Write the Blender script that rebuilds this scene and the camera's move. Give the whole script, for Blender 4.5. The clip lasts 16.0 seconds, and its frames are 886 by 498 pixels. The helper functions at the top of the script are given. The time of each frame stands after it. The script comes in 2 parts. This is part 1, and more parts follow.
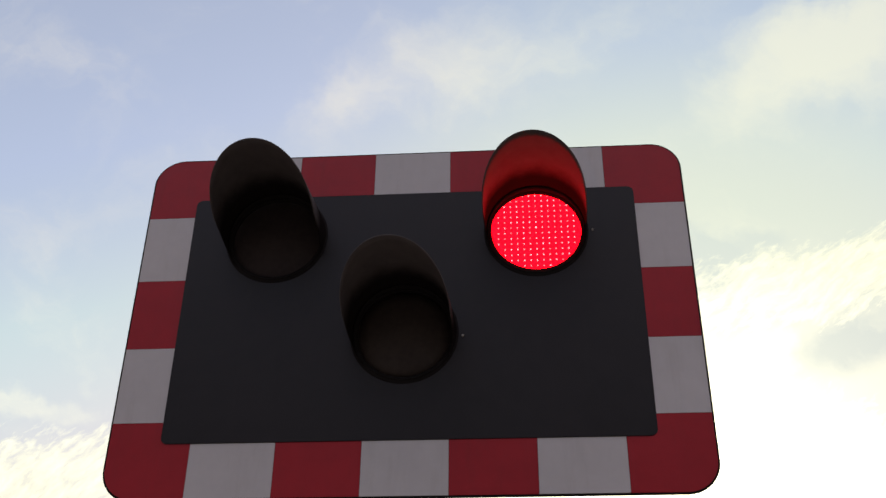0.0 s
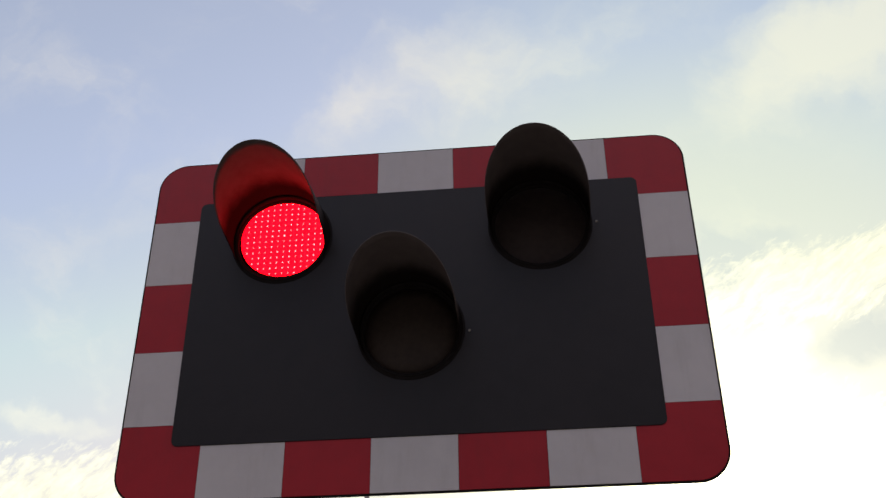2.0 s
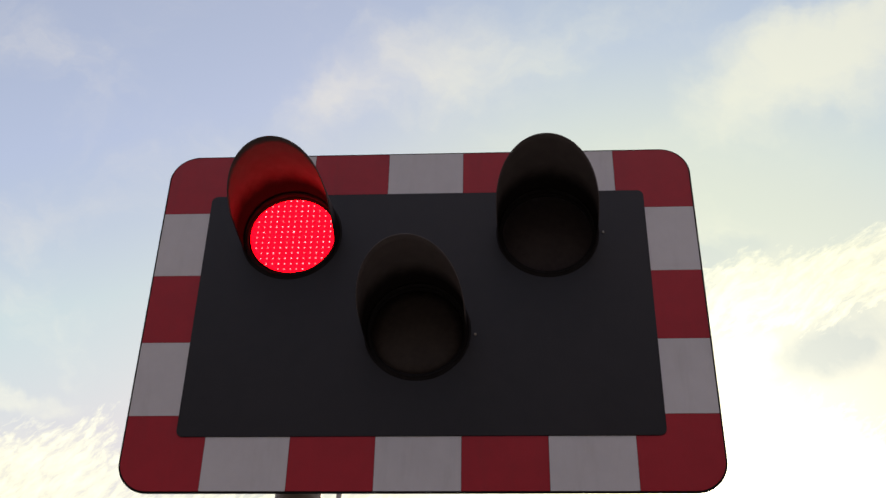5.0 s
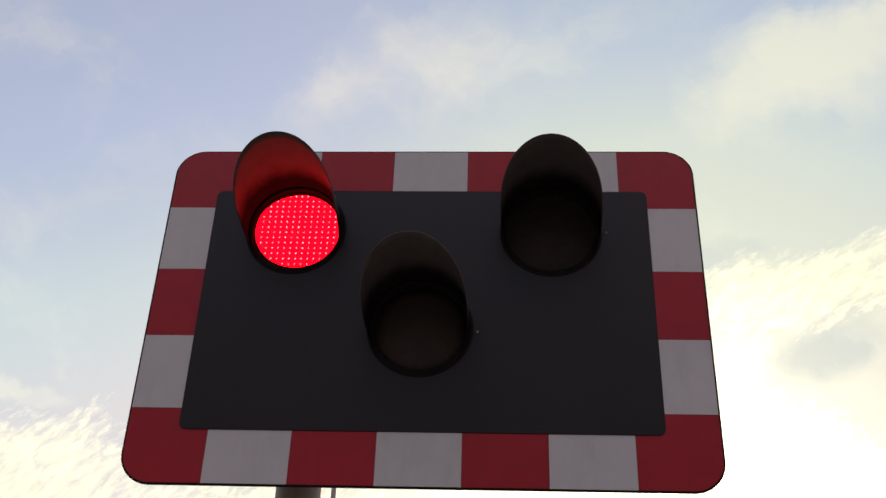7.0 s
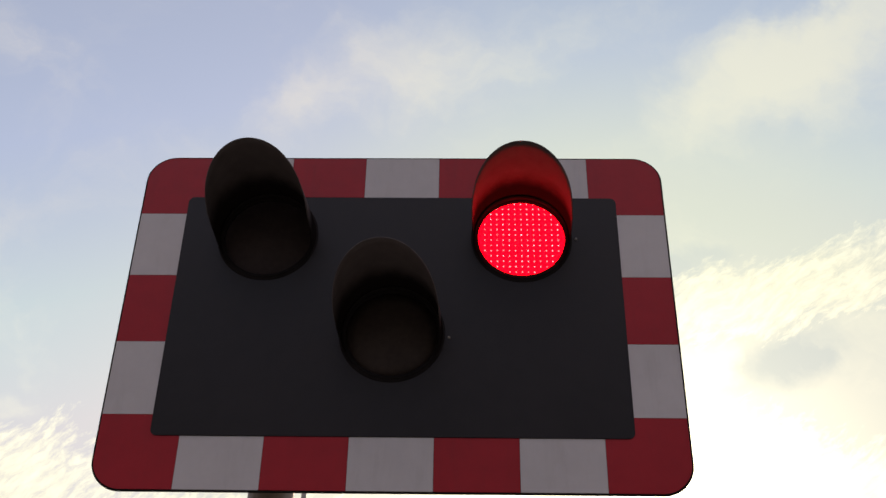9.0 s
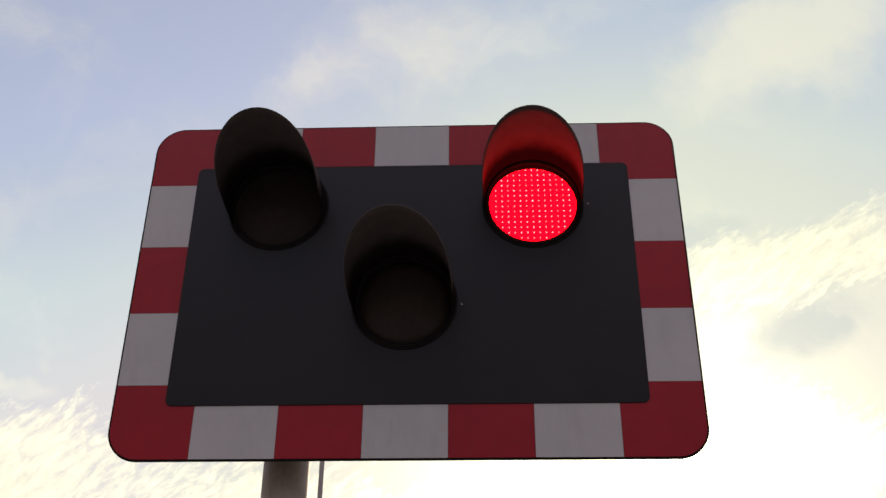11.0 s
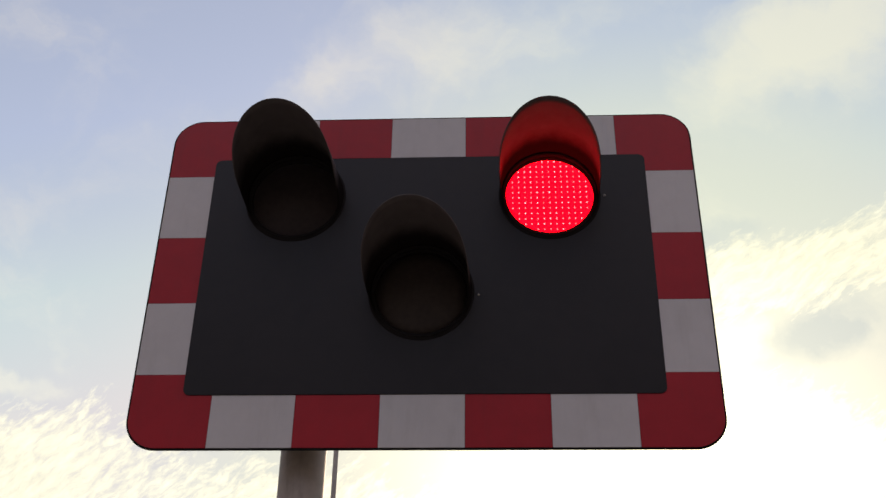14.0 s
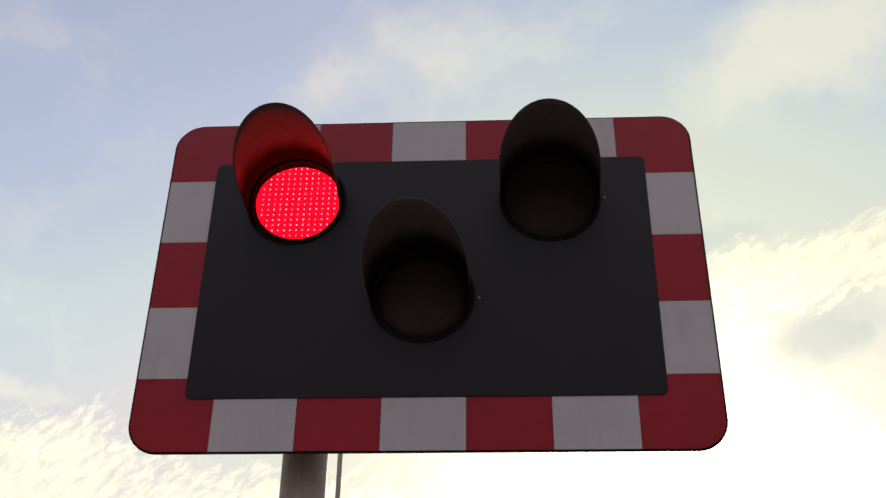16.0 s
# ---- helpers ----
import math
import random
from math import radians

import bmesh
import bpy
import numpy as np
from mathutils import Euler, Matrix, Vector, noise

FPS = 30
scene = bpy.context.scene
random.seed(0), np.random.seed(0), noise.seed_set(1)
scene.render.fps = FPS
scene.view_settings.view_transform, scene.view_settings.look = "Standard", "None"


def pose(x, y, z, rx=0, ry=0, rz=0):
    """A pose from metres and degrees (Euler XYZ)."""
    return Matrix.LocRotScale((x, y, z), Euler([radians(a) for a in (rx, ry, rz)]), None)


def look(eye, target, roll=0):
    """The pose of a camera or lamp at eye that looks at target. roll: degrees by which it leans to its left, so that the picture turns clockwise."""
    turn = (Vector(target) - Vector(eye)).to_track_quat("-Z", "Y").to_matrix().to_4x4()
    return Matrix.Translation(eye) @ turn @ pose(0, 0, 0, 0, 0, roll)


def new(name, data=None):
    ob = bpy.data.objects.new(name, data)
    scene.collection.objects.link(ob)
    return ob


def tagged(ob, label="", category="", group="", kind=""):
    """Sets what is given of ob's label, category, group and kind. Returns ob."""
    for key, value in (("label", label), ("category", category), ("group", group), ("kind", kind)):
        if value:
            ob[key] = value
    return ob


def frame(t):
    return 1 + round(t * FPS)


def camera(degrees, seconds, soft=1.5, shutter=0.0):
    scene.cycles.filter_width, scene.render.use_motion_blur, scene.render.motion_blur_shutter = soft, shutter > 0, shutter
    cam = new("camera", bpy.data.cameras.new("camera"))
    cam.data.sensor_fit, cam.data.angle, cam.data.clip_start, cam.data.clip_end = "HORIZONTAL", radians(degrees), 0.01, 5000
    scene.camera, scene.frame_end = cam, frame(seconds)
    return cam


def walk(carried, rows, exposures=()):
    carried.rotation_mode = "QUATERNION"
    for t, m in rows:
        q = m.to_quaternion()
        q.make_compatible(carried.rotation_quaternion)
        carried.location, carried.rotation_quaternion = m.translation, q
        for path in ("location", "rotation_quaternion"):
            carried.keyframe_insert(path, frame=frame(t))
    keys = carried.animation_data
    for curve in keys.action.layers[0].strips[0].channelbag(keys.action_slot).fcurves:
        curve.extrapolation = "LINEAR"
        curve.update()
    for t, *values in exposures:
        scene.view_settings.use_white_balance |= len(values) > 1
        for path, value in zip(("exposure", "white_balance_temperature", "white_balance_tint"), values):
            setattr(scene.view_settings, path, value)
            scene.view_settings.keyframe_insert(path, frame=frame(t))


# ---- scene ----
cam = camera(47.07, 16.0, soft=1.45)
PATH = [
    (0.0, pose(0.224, -1.911, 1.618, 120.40, -0.48, 4.29)),
    (0.5, pose(0.222, -1.904, 1.616, 120.68, 0.09, 4.66)),
    (1.0, pose(0.223, -1.904, 1.612, 120.84, 0.55, 4.96)),
    (1.5, pose(0.225, -1.907, 1.609, 121.04, 0.64, 5.50)),
    (2.0, pose(0.236, -1.901, 1.599, 120.72, 0.61, 5.62)),
    (2.5, pose(0.227, -1.902, 1.604, 120.24, 0.22, 5.63)),
    (3.0, pose(0.215, -1.899, 1.601, 119.98, -0.05, 5.10)),
    (3.5, pose(0.208, -1.911, 1.615, 119.51, 0.03, 4.89)),
    (4.0, pose(0.204, -1.905, 1.600, 120.33, -0.32, 4.93)),
    (4.5, pose(0.176, -1.929, 1.601, 120.42, -0.38, 3.84)),
    (7.0, pose(0.151, -1.958, 1.596, 120.20, -1.73, 2.39)),
    (7.5, pose(0.156, -1.944, 1.579, 120.70, -1.58, 2.31)),
    (8.0, pose(0.145, -1.959, 1.585, 120.53, -1.51, 1.57)),
    (8.5, pose(0.153, -1.957, 1.575, 121.11, -1.38, 1.34)),
    (9.0, pose(0.147, -1.969, 1.585, 120.67, -0.84, 0.92)),
    (11.5, pose(0.152, -1.948, 1.571, 119.22, -0.32, 2.26)),
    (12.0, pose(0.147, -1.946, 1.570, 119.32, -0.49, 2.09)),
    (12.5, pose(0.158, -1.959, 1.581, 119.00, -0.24, 2.41)),
    (13.0, pose(0.146, -1.947, 1.568, 119.34, -0.57, 1.91)),
    (13.5, pose(0.147, -1.946, 1.561, 119.64, -1.54, 1.82)),
    (14.0, pose(0.142, -1.942, 1.551, 119.40, -0.76, 2.66)),
    (14.5, pose(0.132, -1.965, 1.571, 118.68, -1.14, 2.72)),
    (15.0, pose(0.145, -1.959, 1.557, 119.54, -0.95, 3.18)),
    (15.5, pose(0.137, -1.957, 1.553, 119.72, -0.73, 2.77)),
    (16.0, pose(0.149, -1.945, 1.547, 119.62, -0.61, 2.99)),
]
walk(cam, PATH, exposures=[(0.0, 0.19, 7780, 16.5), (4.5, 0.18, 7820, 17), (8.0, 0.115, 7960, 18.5), (16.0, 0.115, 7950, 18)])

# ---- light: low sun behind the signal, thin broken cloud ----
SUN_AZ, SUN_EL = 7.9, 13.7
SUN_DIR = Vector((math.sin(radians(SUN_AZ)) * math.cos(radians(SUN_EL)),
                  math.cos(radians(SUN_AZ)) * math.cos(radians(SUN_EL)), math.sin(radians(SUN_EL))))
sun_data = bpy.data.lights.new("sun", "SUN")
sun_data.energy, sun_data.angle, sun_data.color = 3.0, radians(0.6), (1.0, 0.87, 0.70)
sun = new("sun", sun_data)
sun.matrix_world = look((0, 0, 30), Vector((0, 0, 30)) - SUN_DIR)


class Net:
    """Short hand for building a node tree."""

    def __init__(self, tree, keep=False):
        self.tree = tree
        if not keep:
            tree.nodes.clear()

    def node(self, kind, settings=None, **inputs):
        n = self.tree.nodes.new(kind)
        g = settings or {}
        if "operation" in g:
            n.operation = g["operation"]
        if "use_clamp" in g:
            n.use_clamp = g["use_clamp"]
        if "interpolation_type" in g:
            n.interpolation_type = g["interpolation_type"]
        if "vector_type" in g:
            n.vector_type = g["vector_type"]
        if "blend_type" in g:
            n.data_type, n.blend_type = "RGBA", g["blend_type"]
        for k, v in inputs.items():
            key = int(k[1:]) if k[0] == "i" and k[1:].isdigit() else k.replace("_", " ")
            if isinstance(v, bpy.types.NodeSocket):
                self.tree.links.new(v, n.inputs[key])
            else:
                n.inputs[key].default_value = v
        return n

    def math(self, op, a, b=0.0, clamp=False):
        return self.node("ShaderNodeMath", {"operation": op, "use_clamp": clamp}, i0=a, i1=b).outputs[0]

    def vec(self, op, a, b=(0, 0, 0)):
        n = self.node("ShaderNodeVectorMath", {"operation": op}, i0=a, i1=b)
        return n.outputs["Value"] if op in ("DOT_PRODUCT", "LENGTH") else n.outputs["Vector"]

    def remap(self, v, a, b, c=0.0, d=1.0, smooth=True):
        return self.node("ShaderNodeMapRange", {"interpolation_type": "SMOOTHSTEP" if smooth else "LINEAR"},
                         Value=v, From_Min=a, From_Max=b, To_Min=c, To_Max=d).outputs[0]

    def noise(self, v, scale, detail=4.0, rough=0.55, distort=0.0):
        return self.node("ShaderNodeTexNoise", None, Vector=v, Scale=scale, Detail=detail, Roughness=rough,
                         Distortion=distort).outputs["Fac"]

    def mix(self, f, a, b, blend="MIX"):
        n = self.node("ShaderNodeMix", {"blend_type": blend})
        for key, v in ((0, f), (6, a), (7, b)):
            if isinstance(v, bpy.types.NodeSocket):
                self.tree.links.new(v, n.inputs[key])
            else:
                n.inputs[key].default_value = (*v, 1) if isinstance(v, tuple) and len(v) == 3 else v
        return n.outputs[2]


def make_world():
    w = bpy.data.worlds.new("sky")
    scene.world = w
    w.use_nodes = True
    n = Net(w.node_tree)
    d = n.vec("NORMALIZE", n.node("ShaderNodeTexCoord").outputs["Generated"])
    air = n.node("ShaderNodeTexSky")
    air.sky_type, air.sun_disc = "NISHITA", False
    air.sun_elevation, air.sun_rotation = radians(SUN_EL), radians(SUN_AZ)
    air.air_density, air.dust_density, air.ozone_density = 1.0, 0.3, 2.0
    sky = air.outputs[0]
    blue = n.mix(1.0, sky, (SKY_GAIN * 1.06, SKY_GAIN * 0.985, SKY_GAIN * 1.03), "MULTIPLY")
    blue = n.vec("MINIMUM", blue, (0.56, 0.585, 0.755))
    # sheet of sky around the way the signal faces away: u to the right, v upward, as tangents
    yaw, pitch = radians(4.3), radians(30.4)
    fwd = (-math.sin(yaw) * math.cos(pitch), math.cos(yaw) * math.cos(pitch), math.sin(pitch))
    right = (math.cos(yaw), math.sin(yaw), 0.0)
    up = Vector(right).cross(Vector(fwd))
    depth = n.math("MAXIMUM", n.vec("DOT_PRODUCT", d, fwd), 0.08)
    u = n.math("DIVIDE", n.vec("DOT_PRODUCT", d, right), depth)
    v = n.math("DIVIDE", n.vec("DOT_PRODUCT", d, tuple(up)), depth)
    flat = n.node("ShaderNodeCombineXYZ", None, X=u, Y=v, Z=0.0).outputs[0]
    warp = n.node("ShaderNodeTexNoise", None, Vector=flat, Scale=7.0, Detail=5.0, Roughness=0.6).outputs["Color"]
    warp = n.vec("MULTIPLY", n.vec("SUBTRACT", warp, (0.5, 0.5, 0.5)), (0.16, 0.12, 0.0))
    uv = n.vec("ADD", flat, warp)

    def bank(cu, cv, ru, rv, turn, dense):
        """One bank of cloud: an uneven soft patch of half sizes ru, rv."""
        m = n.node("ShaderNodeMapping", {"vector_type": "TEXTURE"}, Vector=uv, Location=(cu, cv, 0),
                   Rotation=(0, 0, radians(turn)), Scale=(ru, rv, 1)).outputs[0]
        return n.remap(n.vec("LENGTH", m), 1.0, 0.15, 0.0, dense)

    def banks(rows_):
        total = None
        for row in rows_:
            b = bank(*row)
            total = b if total is None else n.math("ADD", total, b)
        return total

    # soft banks
    wisps = n.noise(n.vec("MULTIPLY", uv, (1.0, 1.5, 1.0)), 6.0, 8.0, 0.6, 0.3)
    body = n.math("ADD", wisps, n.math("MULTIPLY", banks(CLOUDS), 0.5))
    cover = n.remap(body, 0.46, 1.12, 0.22, 0.97)
    # finely rippled high cloud, lower down towards the sun
    rip = n.node("ShaderNodeMapping", {"vector_type": "TEXTURE"}, Vector=n.vec("ADD", flat, n.vec("MULTIPLY", warp, (0.3, 0.3, 0.0))),
                 Rotation=(0, 0, radians(38)), Scale=(1 / 40, 1 / 110, 1)).outputs[0]
    ripple = n.noise(rip, 1.0, 7.0, 0.66, 0.2)
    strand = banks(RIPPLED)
    thick = n.math("ADD", n.math("MULTIPLY", strand, 0.9), n.math("MULTIPLY", n.math("SUBTRACT", ripple, 0.5), 2.2))
    sheet = n.math("MULTIPLY", n.remap(thick, 0.10, 1.15), n.remap(strand, 0.02, 0.4, 0.0, 0.98))
    cover = n.math("MAXIMUM", cover, sheet)
    low = n.remap(v, 0.06, -0.14)
    front = n.remap(n.vec("DOT_PRODUCT", d, fwd), 0.3, 0.75)
    far = n.remap(n.noise(n.vec("MULTIPLY", d, (1.0, 1.0, 2.0)), 2.0, 6.0, 0.6), 0.32, 0.62, 0.1, 0.85)
    cover = n.math("ADD", n.math("MULTIPLY", cover, front), n.math("MULTIPLY", far, n.math("SUBTRACT", 1.0, front)), True)
    # forward scattering by the thin cloud round the sun
    toward = n.math("MAXIMUM", n.vec("DOT_PRODUCT", d, tuple(SUN_DIR)), 0.0)
    halo = n.math("POWER", toward, 20.0)
    core = n.math("POWER", toward, 110.0)
    shine = n.math("ADD", CLOUD_GAIN, n.math("ADD", n.math("MULTIPLY", halo, HALO), n.math("MULTIPLY", core, CORE)))
    shine = n.math("ADD", shine, n.math("MULTIPLY", low, 0.20))
    grain = n.math("MULTIPLY", n.math("SUBTRACT", ripple, 0.5), n.math("MULTIPLY", sheet, 0.7))
    shine = n.math("ADD", shine, grain)
    tint = n.mix(n.remap(halo, 0.0, 0.45), (0.83, 0.915, 0.95), (0.905, 0.985, 0.86))
    tint = n.mix(n.math("MULTIPLY", low, 0.7), tint, (0.94, 0.975, 0.83))
    tint = n.mix(front, (0.33, 0.280, 0.262), tint)
    cover = n.math("MAXIMUM", cover, n.remap(halo, 0.05, 0.6, 0.0, 0.40))
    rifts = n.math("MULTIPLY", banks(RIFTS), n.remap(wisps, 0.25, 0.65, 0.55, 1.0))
    cover = n.math("SUBTRACT", cover, rifts, True)
    white = n.vec("SCALE", tint)
    n.tree.links.new(shine, white.node.inputs["Scale"])
    blue = n.mix(n.remap(halo, 0.01, 0.32), blue, (0.518, 0.632, 0.690))
    col = n.mix(cover, blue, white)
    # greener air on the side of the sun
    side = n.math("MULTIPLY", n.math("MULTIPLY", n.remap(u, -0.14, 0.16), n.remap(v, -0.12, 0.08)), front)
    col = n.mix(side, col, n.mix(1.0, col, (0.955, 1.025, 0.985), "MULTIPLY"))
    # cooler air low down, away from the sun
    away = n.math("MULTIPLY", n.math("MULTIPLY", n.remap(u, -0.05, -0.25), n.remap(v, 0.02, -0.14)), front)
    col = n.mix(away, col, n.mix(1.0, col, (0.95, 1.015, 1.02), "MULTIPLY"))
    # opposite the sun the sky is duller towards the horizon than overhead
    lift = n.remap(n.node("ShaderNodeSeparateXYZ", None, Vector=d).outputs["Z"], 0.25, 0.95, 0.30, 3.4)
    dim = n.vec("SCALE", col)
    n.tree.links.new(lift, dim.node.inputs["Scale"])
    col = n.mix(front, dim, col)
    haze = n.vec("SCALE", (0.92, 1.0, 0.62))
    n.tree.links.new(n.math("ADD", n.math("MULTIPLY", halo, HAZE), n.math("MULTIPLY", core, HAZE_CORE)), haze.node.inputs["Scale"])
    col = n.vec("ADD", col, haze)
    bg = n.node("ShaderNodeBackground", None, Color=col, Strength=1.0)
    out = n.node("ShaderNodeOutputWorld")
    n.tree.links.new(bg.outputs[0], out.inputs[0])


SKY_GAIN, CLOUD_GAIN, HALO, CORE, HAZE, HAZE_CORE = 0.21, 0.78, 0.26, 2.5, 0.15, 1.2
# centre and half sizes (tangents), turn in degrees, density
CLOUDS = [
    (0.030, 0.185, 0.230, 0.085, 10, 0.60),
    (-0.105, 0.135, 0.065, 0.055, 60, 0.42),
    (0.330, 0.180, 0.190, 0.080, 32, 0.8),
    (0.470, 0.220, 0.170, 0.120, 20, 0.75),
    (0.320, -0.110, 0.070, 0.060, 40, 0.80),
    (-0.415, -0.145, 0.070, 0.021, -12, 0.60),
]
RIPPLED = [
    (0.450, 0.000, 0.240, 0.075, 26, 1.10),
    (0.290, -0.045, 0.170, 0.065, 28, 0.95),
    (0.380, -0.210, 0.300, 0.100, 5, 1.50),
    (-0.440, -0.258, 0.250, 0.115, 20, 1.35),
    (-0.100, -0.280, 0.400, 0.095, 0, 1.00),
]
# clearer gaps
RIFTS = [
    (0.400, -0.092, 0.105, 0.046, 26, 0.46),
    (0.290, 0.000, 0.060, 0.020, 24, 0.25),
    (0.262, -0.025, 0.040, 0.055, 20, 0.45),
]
make_world()


# ---- materials ----
def material(name, base, rough=0.5, metal=0.0, coat=0.0, grain=40.0, vary=0.12, bump=0.0, bump_scale=200.0, stain=None, spec=0.5):
    m = bpy.data.materials.new(name)
    m.use_nodes = True
    n = Net(m.node_tree)
    pos = n.node("ShaderNodeTexCoord").outputs["Object"]
    big = n.noise(pos, grain * 0.12, 4.0, 0.6)
    fine = n.noise(pos, grain, 3.0, 0.6)
    f = n.math("ADD", n.math("MULTIPLY", big, 0.65), n.math("MULTIPLY", fine, 0.35))
    lo, hi = tuple(c * (1 - vary) for c in base), tuple(min(1, c * (1 + vary)) for c in base)
    col = n.mix(n.remap(f, 0.3, 0.7), lo, hi)
    if stain:
        tone, amount = stain
        streak = n.node("ShaderNodeMapping", None, Vector=pos, Scale=(9, 9, 1.6)).outputs[0]
        col = n.mix(n.remap(n.noise(streak, 3.0, 6.0, 0.65), 0.48, 0.78, 0.0, amount), col, tone)
    p = n.node("ShaderNodeBsdfPrincipled", None, Base_Color=col, Metallic=metal, Coat_Weight=coat,
               Roughness=n.remap(f, 0.2, 0.8, max(0.02, rough - 0.08), min(1, rough + 0.08)))
    p.inputs["Specular IOR Level"].default_value = spec
    if bump:
        b = n.node("ShaderNodeBump", None, Strength=bump, Distance=0.001, Height=n.noise(pos, bump_scale, 3.0, 0.6))
        n.tree.links.new(b.outputs[0], p.inputs["Normal"])
    n.tree.links.new(p.outputs[0], n.node("ShaderNodeOutputMaterial").inputs[0])
    return m


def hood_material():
    """Weathered black paint, with the shade at the root of the hood put into its colour."""
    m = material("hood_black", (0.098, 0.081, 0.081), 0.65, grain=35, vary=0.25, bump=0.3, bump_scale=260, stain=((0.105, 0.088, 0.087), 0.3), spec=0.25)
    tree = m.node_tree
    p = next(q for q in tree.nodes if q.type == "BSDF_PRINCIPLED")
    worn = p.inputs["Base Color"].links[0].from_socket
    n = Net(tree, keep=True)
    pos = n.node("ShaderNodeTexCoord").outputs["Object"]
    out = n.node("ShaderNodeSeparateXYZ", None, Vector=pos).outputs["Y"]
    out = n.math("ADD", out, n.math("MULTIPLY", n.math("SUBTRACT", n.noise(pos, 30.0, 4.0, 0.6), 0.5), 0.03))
    # painted shade: darker and duller towards the lens, where little lamp light falls
    root_shade = n.remap(out, -0.120, -0.052)
    tree.links.new(n.mix(root_shade, worn, (0.019, 0.015, 0.015)), p.inputs["Base Color"])
    tree.links.new(n.math("MULTIPLY", n.math("SUBTRACT", 1.0, root_shade), 0.3), p.inputs["Specular IOR Level"])
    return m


def glowing(name, colour, strength, vary=0.0):
    """What gives off light; vary: how uneven it glows over a few millimetres."""
    m = bpy.data.materials.new(name)
    m.use_nodes = True
    n = Net(m.node_tree)
    speck = n.noise(n.node("ShaderNodeTexCoord").outputs["Object"], 170.0, 2.0, 0.6)
    e = n.node("ShaderNodeEmission", None, Color=(*colour, 1), Strength=n.remap(speck, 0.3, 0.7, strength * (1 - vary), strength * (1 + vary)))
    n.tree.links.new(e.outputs[0], n.node("ShaderNodeOutputMaterial").inputs[0])
    return m


WHITE = material("white_sheeting", (0.66, 0.63, 0.63), 0.45, grain=30, vary=0.05, bump=0.15, bump_scale=600, stain=((0.42, 0.39, 0.36), 0.25))
RED = material("red_sheeting", (0.45, 0.015, 0.026), 0.42, grain=30, vary=0.10, bump=0.15, bump_scale=600, stain=((0.27, 0.02, 0.024), 0.3), spec=0.35)
BLACK = material("satin_black_panel", (0.017, 0.0135, 0.0148), 0.42, grain=25, vary=0.2, bump=0.2, bump_scale=350, stain=((0.022, 0.018, 0.019), 0.4), spec=0.34)
EDGE = material("dark_edge", (0.012, 0.012, 0.011), 0.6, grain=60, vary=0.2, spec=0.15)
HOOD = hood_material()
RUBBER = material("bezel_black", (0.020, 0.017, 0.017), 0.9, grain=60, vary=0.2, spec=0.06)
DARK_LENS = material("unlit_lens", (0.050, 0.038, 0.037), 0.6, grain=80, vary=0.2, spec=0.12)
AMBER_LENS = material("unlit_amber_lens", (0.054, 0.041, 0.036), 0.6, grain=80, vary=0.2, spec=0.15)
STEEL = material("galvanised_steel", (0.46, 0.375, 0.315), 0.6, metal=0.1, grain=35, vary=0.22, bump=0.35, bump_scale=180, stain=((0.16, 0.12, 0.09), 0.5))
PLAIN = material("dull_grey_metal", (0.36, 0.33, 0.295), 0.6, grain=30, vary=0.2, bump=0.2, bump_scale=120, stain=((0.17, 0.15, 0.12), 0.4))
CAN = material("housing_black", (0.03, 0.03, 0.032), 0.5, grain=40, vary=0.2)
GROUND = material("verge_ground", (0.150, 0.138, 0.120), 0.95, grain=3.0, vary=0.4, bump=0.6, bump_scale=30, stain=((0.20, 0.18, 0.15), 0.5))
CONCRETE = material("concrete", (0.34, 0.32, 0.29), 0.9, grain=20, vary=0.2, bump=0.5, bump_scale=120)
LED_RED = glowing("led_red", (1.0, 0.0048, 0.012), 4.0, 0.28)
LED_DOT = glowing("led_dot", (1.0, 0.050, 0.062), 11.0, 0.7)


# ---- building helpers ----
def part(name, bm, mats, parent, label="", at=None):
    """Link a bmesh as one mesh object under a thing or a part."""
    me = bpy.data.meshes.new(name)
    bmesh.ops.recalc_face_normals(bm, faces=bm.faces)
    bm.to_mesh(me)
    bm.free()
    for m in (mats if isinstance(mats, (list, tuple)) else [mats]):
        me.materials.append(m)
    ob = new(name, me)
    ob.parent = parent
    if at is not None:
        ob.matrix_basis = at
    if label:
        ob["label"] = label
    return ob


def shade(bm, angle=35):
    for f in bm.faces:
        f.smooth = True
    for e in bm.edges:
        if len(e.link_faces) == 2 and e.calc_face_angle(0) > radians(angle):
            e.smooth = False


def round_outline(x0, x1, z0, z1, radii, steps=10):
    """Corner-rounded rectangle in x, z; radii for bottom-left, bottom-right, top-right, top-left."""
    pts = []
    for (cx, cz, a0), r in zip(((x0, z0, 180), (x1, z0, 270), (x1, z1, 0), (x0, z1, 90)), radii):
        if r <= 0:
            pts.append((cx, cz))
            continue
        ox, oz = cx + (r if cx == x0 else -r), cz + (r if cz == z0 else -r)
        for i in range(steps + 1):
            a = radians(a0 + 90 * i / steps)
            pts.append((ox + r * math.cos(a), oz + r * math.sin(a)))
    return pts


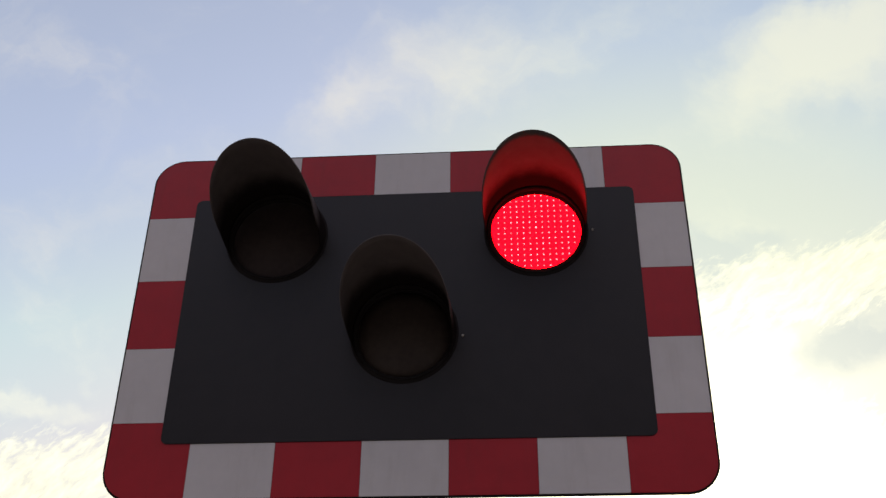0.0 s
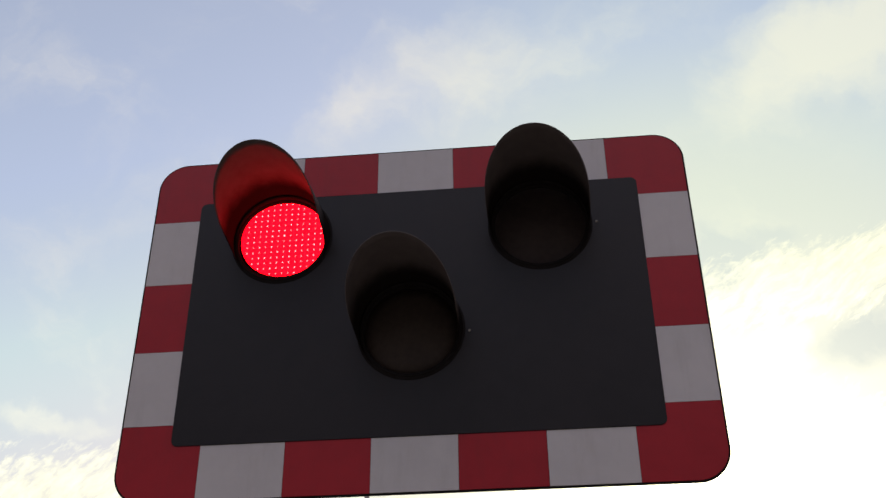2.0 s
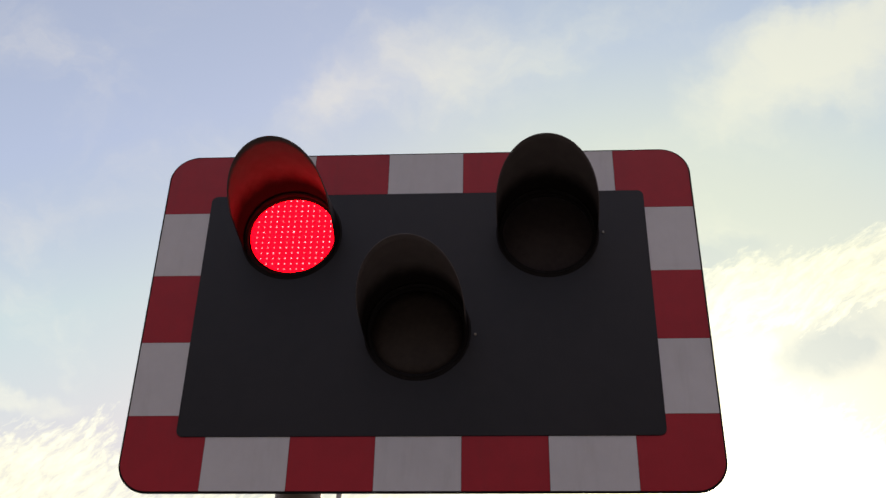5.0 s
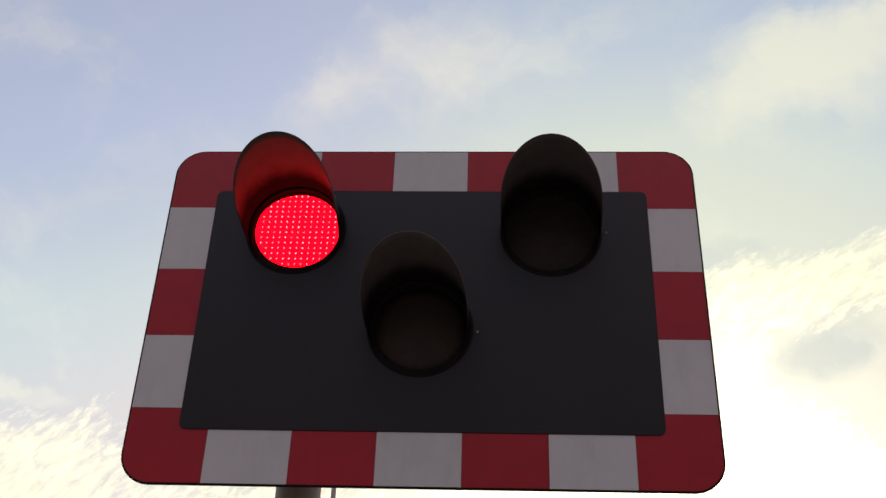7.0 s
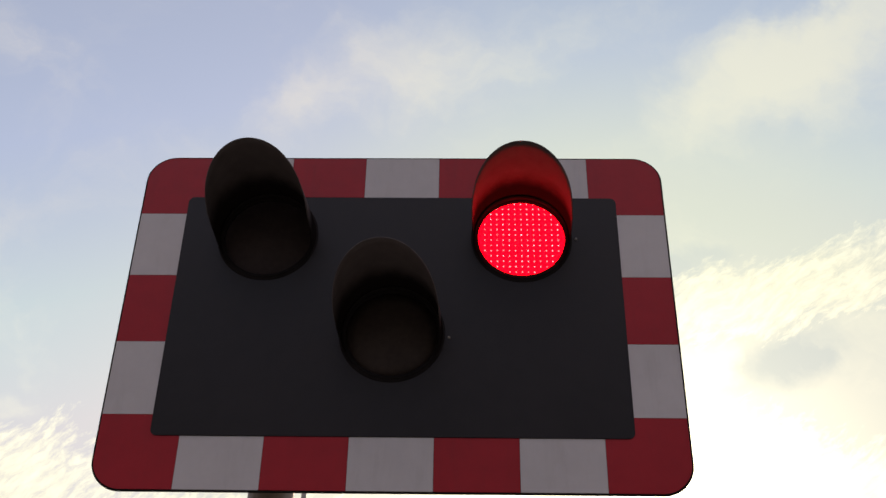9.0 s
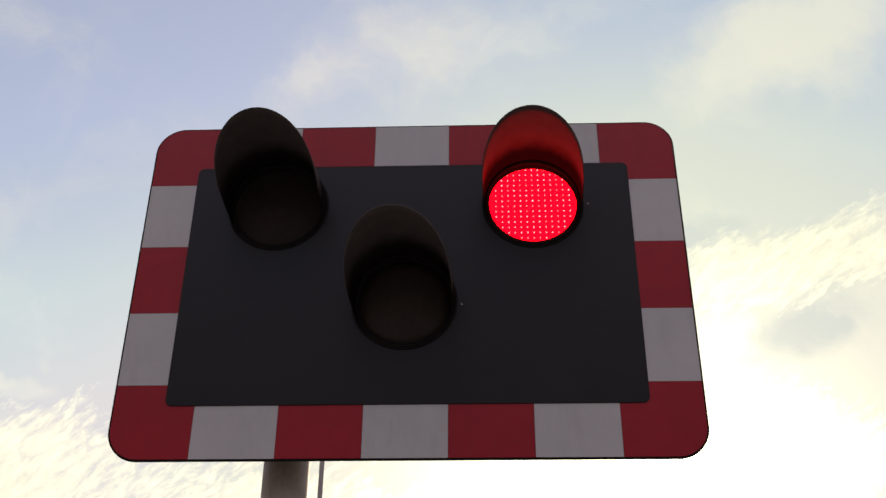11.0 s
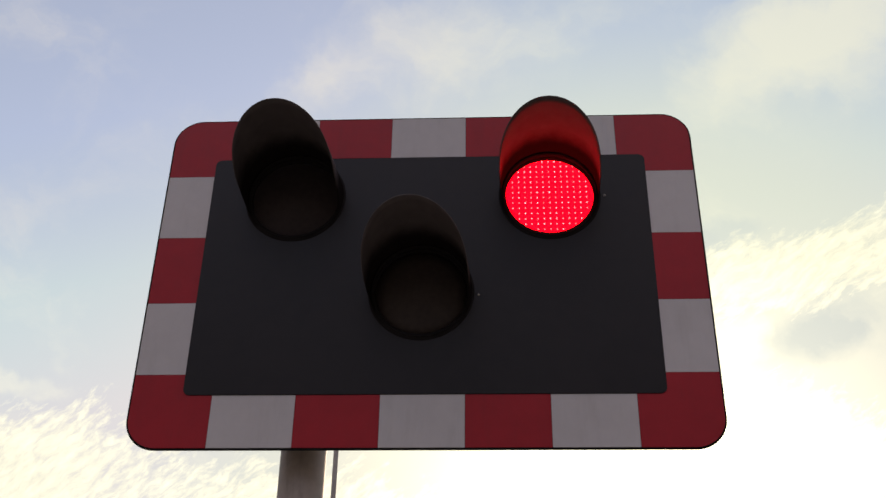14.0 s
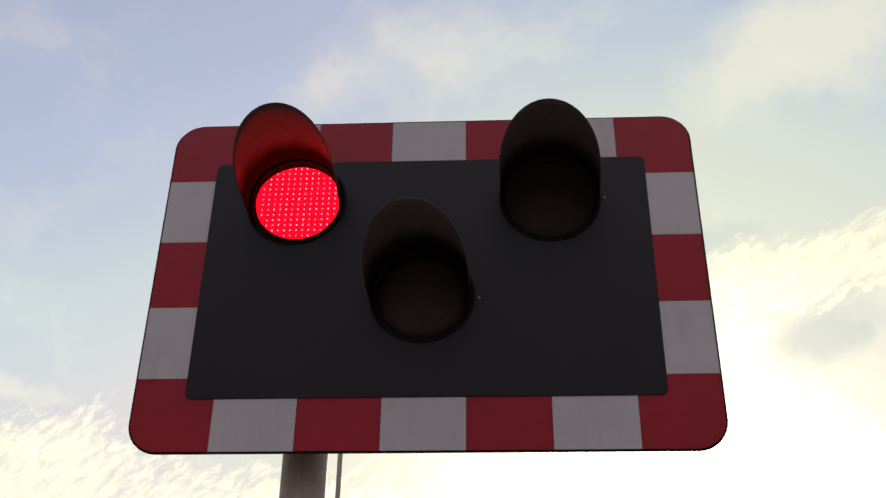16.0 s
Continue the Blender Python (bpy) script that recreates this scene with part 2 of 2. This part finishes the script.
def slab(outline, y_front, y_back, bevel=0.0, holes=()):
    """A plate in the x, z plane with round holes (x, z, r) through it."""
    bm = bmesh.new()
    loops = [outline] + [[(hx + hr * math.cos(2 * math.pi * i / 64), hz + hr * math.sin(2 * math.pi * i / 64)) for i in range(64)]
                         for hx, hz, hr in holes]
    edges = []
    for pts in loops:
        vs = [bm.verts.new((x, y_front, z)) for x, z in pts]
        edges += [bm.edges.new((vs[i], vs[(i + 1) % len(vs)])) for i in range(len(vs))]
    if holes:
        bmesh.ops.triangle_fill(bm, use_beauty=True, use_dissolve=False, edges=edges, normal=(0, -1, 0))
        for f in list(bm.faces):
            c = f.calc_center_median()
            if any((c.x - hx) ** 2 + (c.z - hz) ** 2 < (hr * 0.98) ** 2 for hx, hz, hr in holes):
                bm.faces.remove(f)
    else:
        bm.faces.new(list(bm.verts))
    got = bmesh.ops.extrude_face_region(bm, geom=list(bm.faces))
    for g in got["geom"]:
        if isinstance(g, bmesh.types.BMVert):
            g.co.y = y_back
    if bevel:
        rim = [e for e in bm.edges if len(e.link_faces) == 2 and all(abs(v.co.y - y_front) < 1e-6 for v in e.verts)
               and abs(e.calc_face_angle(0)) > 0.5]
        bmesh.ops.bevel(bm, geom=rim, offset=bevel, segments=2, affect="EDGES")
    return bm


def lathe(profile, segs=64):
    """Turn a profile of (radius, y) round the y axis."""
    bm = bmesh.new()
    rings = []
    for r, y in profile:
        rings.append([bm.verts.new((r * math.cos(2 * math.pi * i / segs), y, r * math.sin(2 * math.pi * i / segs))) for i in range(segs)])
    for a, b in zip(rings, rings[1:]):
        for i in range(segs):
            bm.faces.new((a[i], a[(i + 1) % segs], b[(i + 1) % segs], b[i]))
    shade(bm)
    return bm


def pipe(r, z0, z1, segs=40):
    """Upright round post or tube."""
    bm = bmesh.new()
    prof = [(r * 0.93, z0), (r, z0 + 0.003), (r, z1 - 0.004), (r * 0.95, z1)]
    rings = [[bm.verts.new((q * math.cos(2 * math.pi * i / segs), q * math.sin(2 * math.pi * i / segs), z)) for i in range(segs)] for q, z in prof]
    for a, b in zip(rings, rings[1:]):
        for i in range(segs):
            bm.faces.new((a[i], a[(i + 1) % segs], b[(i + 1) % segs], b[i]))
    bm.faces.new(rings[0])
    bm.faces.new(rings[-1])
    shade(bm)
    return bm


# ---- ground ----
def make_ground():
    bm = bmesh.new()
    rings, segs = [0.35, 2, 5, 12, 40, 150, 600, 2500, 4500], 48
    loops = []
    for k, r in enumerate(rings):
        loop = []
        for i in range(segs):
            a = 2 * math.pi * i / segs
            x, y = r * math.cos(a), r * math.sin(a)
            h = 0.0 if r < 3 else 0.05 * noise.noise((x * 0.15, y * 0.15, 0.0)) * min(1.0, r / 20)
            loop.append(bm.verts.new((x, y, h)))
        loops.append(loop)
    bm.faces.new(loops[0])
    for a, b in zip(loops, loops[1:]):
        for i in range(segs):
            bm.faces.new((a[i], a[(i + 1) % segs], b[(i + 1) % segs], b[i]))
    ob = part("ground", bm, GROUND, None)
    tagged(ob, "pale grey-brown gritty hardstanding under the signal", "ground", kind="structure")


make_ground()

# ---- the level crossing signal ----
ZC = 2.6                 # height of the board's middle
PITCH, RISE = 0.173, 0.1627  # length of a border patch along the rows, and up the sides
XO, XO_R, ZT, ZB = 0.603, 0.6055, 0.404, -0.4085  # outer edges of the board
XI, ZTI, ZBI = 0.494, 0.2890, -0.293  # edges of the black panel
CORNER = 0.066
LENS_R = 0.1
# place in the board, how far each hood leans aside for each metre of its reach, and its reach
LAMPS = [("red_lamp", -0.299, 0.182, 0.074, 0.226), ("red_lamp", 0.275, 0.180, 0.032, 0.220), ("amber_lamp", -0.008, -0.060, 0.062, 0.218)]
LENS_UP = 0.0104   # the light panels sit a little higher than the hoods
DROP = 0.215       # how far a shutter slides down behind the board


def make_signal():
    base = new("level_crossing_signal")
    base.matrix_basis = pose(0, 0, ZC)
    tagged(base, "level crossing signal, black panel with red and white border, on post", "traffic signal")
    holes = [(x, z, LENS_R + 0.006) for _, x, z, _, _ in LAMPS]
    bm = slab(round_outline(-XO, XO_R, ZB, ZT, (CORNER,) * 4, 14), 0.0, 0.0035, 0.0008, holes)
    part("backing_board", bm, EDGE, base, "dark-edged sheet metal backing board")
    # black panel, set slightly proud
    bm = slab(round_outline(-XI, XI, ZBI, ZTI, (0.014,) * 4, 5), -0.0035, -0.0002, 0.001, holes)
    part("black_panel", bm, BLACK, base, "weathered satin black panel round the lamps")
    border_patches(base)
    lamps = []
    for name, x, z, lean, length in LAMPS:
        lamps.append(make_lamp(base, name, x, z, lean, length))
    # post behind the board, with two clamps
    post = part("post", pipe(0.0475, 0.0, ZC - 0.02), STEEL, base, "weathered galvanised round steel post", pose(-0.2525, 0.1, -ZC))
    part("foot", lathe_up(), CONCRETE, post, "round concrete footing")
    for z in (-0.20, -0.33):
        clamp = slab(round_outline(-0.06, 0.06, -0.02, 0.02, (0.004,) * 4, 3), 0.0045, 0.056, 0.001)
        part("clamp", clamp, STEEL, base, at=pose(-0.2575, 0, z))
    return lamps


def lathe_up():
    bm = lathe([(0.0, 0.0), (0.16, 0.0), (0.16, 0.05), (0.15, 0.06), (0.0, 0.06)], 40)
    bmesh.ops.rotate(bm, verts=bm.verts, cent=(0, 0, 0), matrix=Matrix.Rotation(radians(90), 3, "X"))
    return bm


def border_patches(base):
    """Red and white sheeting round the edge, one piece after another."""
    gap, e = 0.0004, 0.0042
    x_out, z_top, z_bot = XO - e, ZT - e, ZB + e
    xs = [-x_out] + [(-2.5 + i) * PITCH for i in range(6)] + [XO_R - e]
    zs = [1.5 * RISE - i * RISE for i in range(3)] + [-1.5 * RISE - 0.003]
    y0, y1 = -0.0016, -0.0002
    for row in ("top", "bottom"):
        z_in, z_edge = (ZTI - 0.004, z_top) if row == "top" else (ZBI + 0.004, z_bot)
        for i in range(7):
            if i in (0, 6):
                continue
            a, b = xs[i] + gap, xs[i + 1] - gap
            lo, hi = min(z_in, z_edge), max(z_in, z_edge)
            red = i % 2 == 0
            part("red_patch" if red else "white_patch", slab(round_outline(a, b, lo, hi, (0,) * 4), y0, y1), RED if red else WHITE, base)
    for side in (-1, 1):
        x_in, x_edge = side * (XI - 0.004), (-x_out if side < 0 else XO_R - e)
        lo, hi = min(x_in, x_edge), max(x_in, x_edge)
        for i in range(3):
            red = i == 1
            part("red_patch" if red else "white_patch", slab(round_outline(lo, hi, zs[i + 1] + gap, zs[i] - gap, (0,) * 4), y0, y1),
                 RED if red else WHITE, base)
        # corner pieces: an L with a rounded outer corner
        for top in (1, -1):
            xa, za = side * (2.5 * PITCH + gap), (zs[0] + gap if top > 0 else zs[3] - gap)
            zi, ze = (ZTI - 0.004, z_top) if top > 0 else (ZBI + 0.004, z_bot)
            r = CORNER - e
            arc = []
            for k in range(15):
                t = radians(90 * k / 14)
                arc.append((x_edge - side * r * (1 - math.sin(t)), ze - top * r * (1 - math.cos(t))))
            pts = [(xa, zi), (xa, ze)] + arc + [(x_edge, za), (x_in, za), (x_in, zi)]
            if side * top < 0:
                pts = pts[::-1]
            part("red_patch", slab(pts, y0, y1), RED, base, "red corner piece with a rounded corner")


def hood_mesh(lean, length):
    """Tunnel hood: long above, cut back along the sides, open below."""
    bm = bmesh.new()
    r_in, r_out, segs = 0.1082, 0.1102, 60
    rows_, steps = [], 10
    for i in range(segs + 1):
        a = radians(-132 + 264 * i / segs)          # 0 is straight up
        q = abs(math.degrees(a))
        cut = max(0.0, (math.cos(a) + 0.276) / 1.276) ** 0.52 if q < 92 else 0.44 * (1 - (q - 92) / 40) ** 2.2
        fall = min(1.0, max(0.0, (q - 88) / 30))
        cut *= 1 - 0.55 * fall * fall * (3 - 2 * fall)
        reach = 0.004 + (length - 0.004) * cut
        row = []
        for r in (r_out, r_in):
            for k in range(steps + 1):
                y = -0.003 - reach * k / steps
                row.append(bm.verts.new((r * math.sin(a) + lean * y, y, r * math.cos(a))))
        rows_.append(row)
    m = steps + 1
    for a, b in zip(rows_, rows_[1:]):
        for s in (0, m):
            for k in range(steps):
                bm.faces.new((a[s + k], a[s + k + 1], b[s + k + 1], b[s + k]))
        bm.faces.new((a[m - 1], a[2 * m - 1], b[2 * m - 1], b[m - 1]))
        bm.faces.new((a[0], a[m], b[m], b[0]))
    for row in (rows_[0], rows_[-1]):
        for k in range(steps):
            bm.faces.new((row[k], row[k + 1], row[m + k + 1], row[m + k]))
    shade(bm, 50)
    return bm


def shade_collar_mesh():
    """Short dull black ring added as shade at the root of the hood, a little deeper above than below."""
    bm = bmesh.new()
    segs, rows_ = 60, []
    for i in range(segs):
        a = 2 * math.pi * i / segs
        reach = 0.008 + 0.010 * max(0.0, math.cos(a))
        rows_.append([bm.verts.new((r * math.sin(a), y, r * math.cos(a))) for r, y in
                      ((0.1072, -0.0045), (0.1072, -reach), (0.1050, -reach), (0.1012, -0.0045))])
    for i in range(segs):
        a, b = rows_[i], rows_[(i + 1) % segs]
        for k in range(4):
            bm.faces.new((a[k], a[(k + 1) % 4], b[(k + 1) % 4], b[k]))
    shade(bm, 50)
    return bm


def led_mesh():
    """Round light panel that always glows, with its grid of points."""
    bm = bmesh.new()
    segs, r, y = 72, LENS_R, 0.011
    rings = [[bm.verts.new((q * math.cos(2 * math.pi * i / segs), d, q * math.sin(2 * math.pi * i / segs))) for i in range(segs)]
             for q, d in ((r - 0.0015, y), (r, y + 0.0015), (r, y + 0.012), (r - 0.0015, y + 0.0135))]
    for a, b in zip(rings, rings[1:]):
        for i in range(segs):
            bm.faces.new((a[i], a[(i + 1) % segs], b[(i + 1) % segs], b[i])).material_index = 2
    bm.faces.new(rings[0]).material_index = 0
    bm.faces.new(rings[-1]).material_index = 2
    step, n = 0.01385, 8
    for i in range(-n, n + 1):
        for k in range(-n, n + 1):
            x, z = i * step, (k + 0.5) * step
            if math.hypot(x, z) > r - 0.005:
                continue
            s = 0.0016 if (i, k) != (0, 0) else 0.0021
            top = bm.verts.new((x, y - 0.0016, z))
            ring = [bm.verts.new((x + s * math.cos(q), y - 0.0002, z + 1.35 * s * math.sin(q))) for q in (0, 1.05, 2.09, 3.14, 4.19, 5.24)]
            for q in range(6):
                bm.faces.new((top, ring[q], ring[(q + 1) % 6])).material_index = 1
    return bm


def make_lamp(base, name, x, z, lean, length):
    # housing behind the board
    prof = [(LENS_R + 0.012, 0.0095), (LENS_R + 0.012, 0.110), (0.0, 0.110), (0.0, 0.114), (LENS_R + 0.016, 0.114), (LENS_R + 0.016, 0.0095)]
    amber = name == "amber_lamp"
    lamp = part(name, lathe(prof, 56), CAN, base, "unlit amber lamp in a black hood" if amber else "flashing red lamp of many small light points in a black hood", pose(x, 0, z))
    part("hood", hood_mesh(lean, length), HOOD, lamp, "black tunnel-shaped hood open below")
    part("bezel", lathe([(LENS_R - 0.001, 0.004), (LENS_R - 0.001, -0.004), (LENS_R + 0.001, -0.006), (LENS_R + 0.012, -0.006), (LENS_R + 0.014, -0.0038)], 64), RUBBER, lamp, "black rubber ring round the lens")
    if amber or x > 0:
        screw = lathe([(0.0, -0.0058), (0.0018, -0.0057), (0.0027, -0.0050), (0.0029, -0.0030), (0.0, -0.0030)], 14)
        part("screw", screw, PLAIN, lamp, "small grey screw head beside the hood", pose(0.1225, 0, -0.009 if amber else -0.002))
    # added ring, gives the dark band between the lens and the lit hood
    part("shade_collar", shade_collar_mesh(), RUBBER, lamp, "short dull black ring added as shade at the root of the hood")
    if amber:
        part("lens", lathe([(0.0, -0.012), (0.04, -0.010), (0.075, -0.005), (LENS_R, 0.002), (LENS_R, 0.008), (0.0, 0.008)], 56), AMBER_LENS, lamp, "unlit dark amber lens")
        return None
    part("led_panel", led_mesh(), [LED_RED, LED_DOT, DARK_LENS], lamp, "round red lens filled with a grid of light points", pose(0.001, 0, LENS_UP))
    # added disc, no real part: covers the glowing panel when the lamp is off
    cover = lathe([(0.0, 0.0055), (0.1035, 0.0055), (0.1042, 0.0062), (0.1035, 0.0072), (0.0, 0.0072)], 64)
    return part("shutter", cover, DARK_LENS, lamp, "thin dark shutter added to hide the glowing panel while the lamp is off", pose(0.001, 0, LENS_UP - 0.002))


LAMP_OBJECTS = make_signal()


# ---- a thin pole some way behind the signal ----
def make_pole():
    segs, height = 24, 4.8
    bm = bmesh.new()
    rings = [[bm.verts.new((r * math.cos(2 * math.pi * i / segs), r * math.sin(2 * math.pi * i / segs), z)) for i in range(segs)]
             for r, z in ((0.032, -0.05), (0.032, 1.0), (0.029, 1.06), (0.024, 1.10), (0.0205, height - 0.01), (0.014, height))]
    for a, b in zip(rings, rings[1:]):
        for i in range(segs):
            bm.faces.new((a[i], a[(i + 1) % segs], b[(i + 1) % segs], b[i]))
    bm.faces.new(rings[-1])
    shade(bm)
    pole = part("slender_pole", bm, PLAIN, None, at=pose(-1.169, 6.25, 0))
    tagged(pole, "slender dull grey metal pole standing behind the signal", "pole")


make_pole()


# ---- the two red lamps flash in turn, as added shutters cover and bare their panels ----
def motions():
    period, to_first, to_second = 0.7355, 0.2625, 0.6225
    changes = []
    for k in range(-1, 23):
        changes += [(to_first + k * period, 0), (to_second + k * period, 1)]
    changes = sorted(c for c in changes if 0.05 < c[0] < 15.9)
    for lamp in (0, 1):
        shutter = LAMP_OBJECTS[lamp]

        def place(lit):
            return pose(0.001, 0, LENS_UP - 0.002 - (DROP if lit else 0))

        lit_now = lamp == 1
        rows_ = [(0.0, place(lit_now))]
        for t, which in changes:
            k = math.floor(t * FPS)                       # the change falls between this step and the next
            near = round(t * 2) * 15
            if k + 1 == near + 1 and t - near / FPS > -0.005:
                k = near
            rows_ += [(k / FPS, place(lit_now)), ((k + 1) / FPS, place(which == lamp))]
            lit_now = which == lamp
        rows_.append((16.0, place(lit_now)))
        walk(shutter, rows_)


motions()
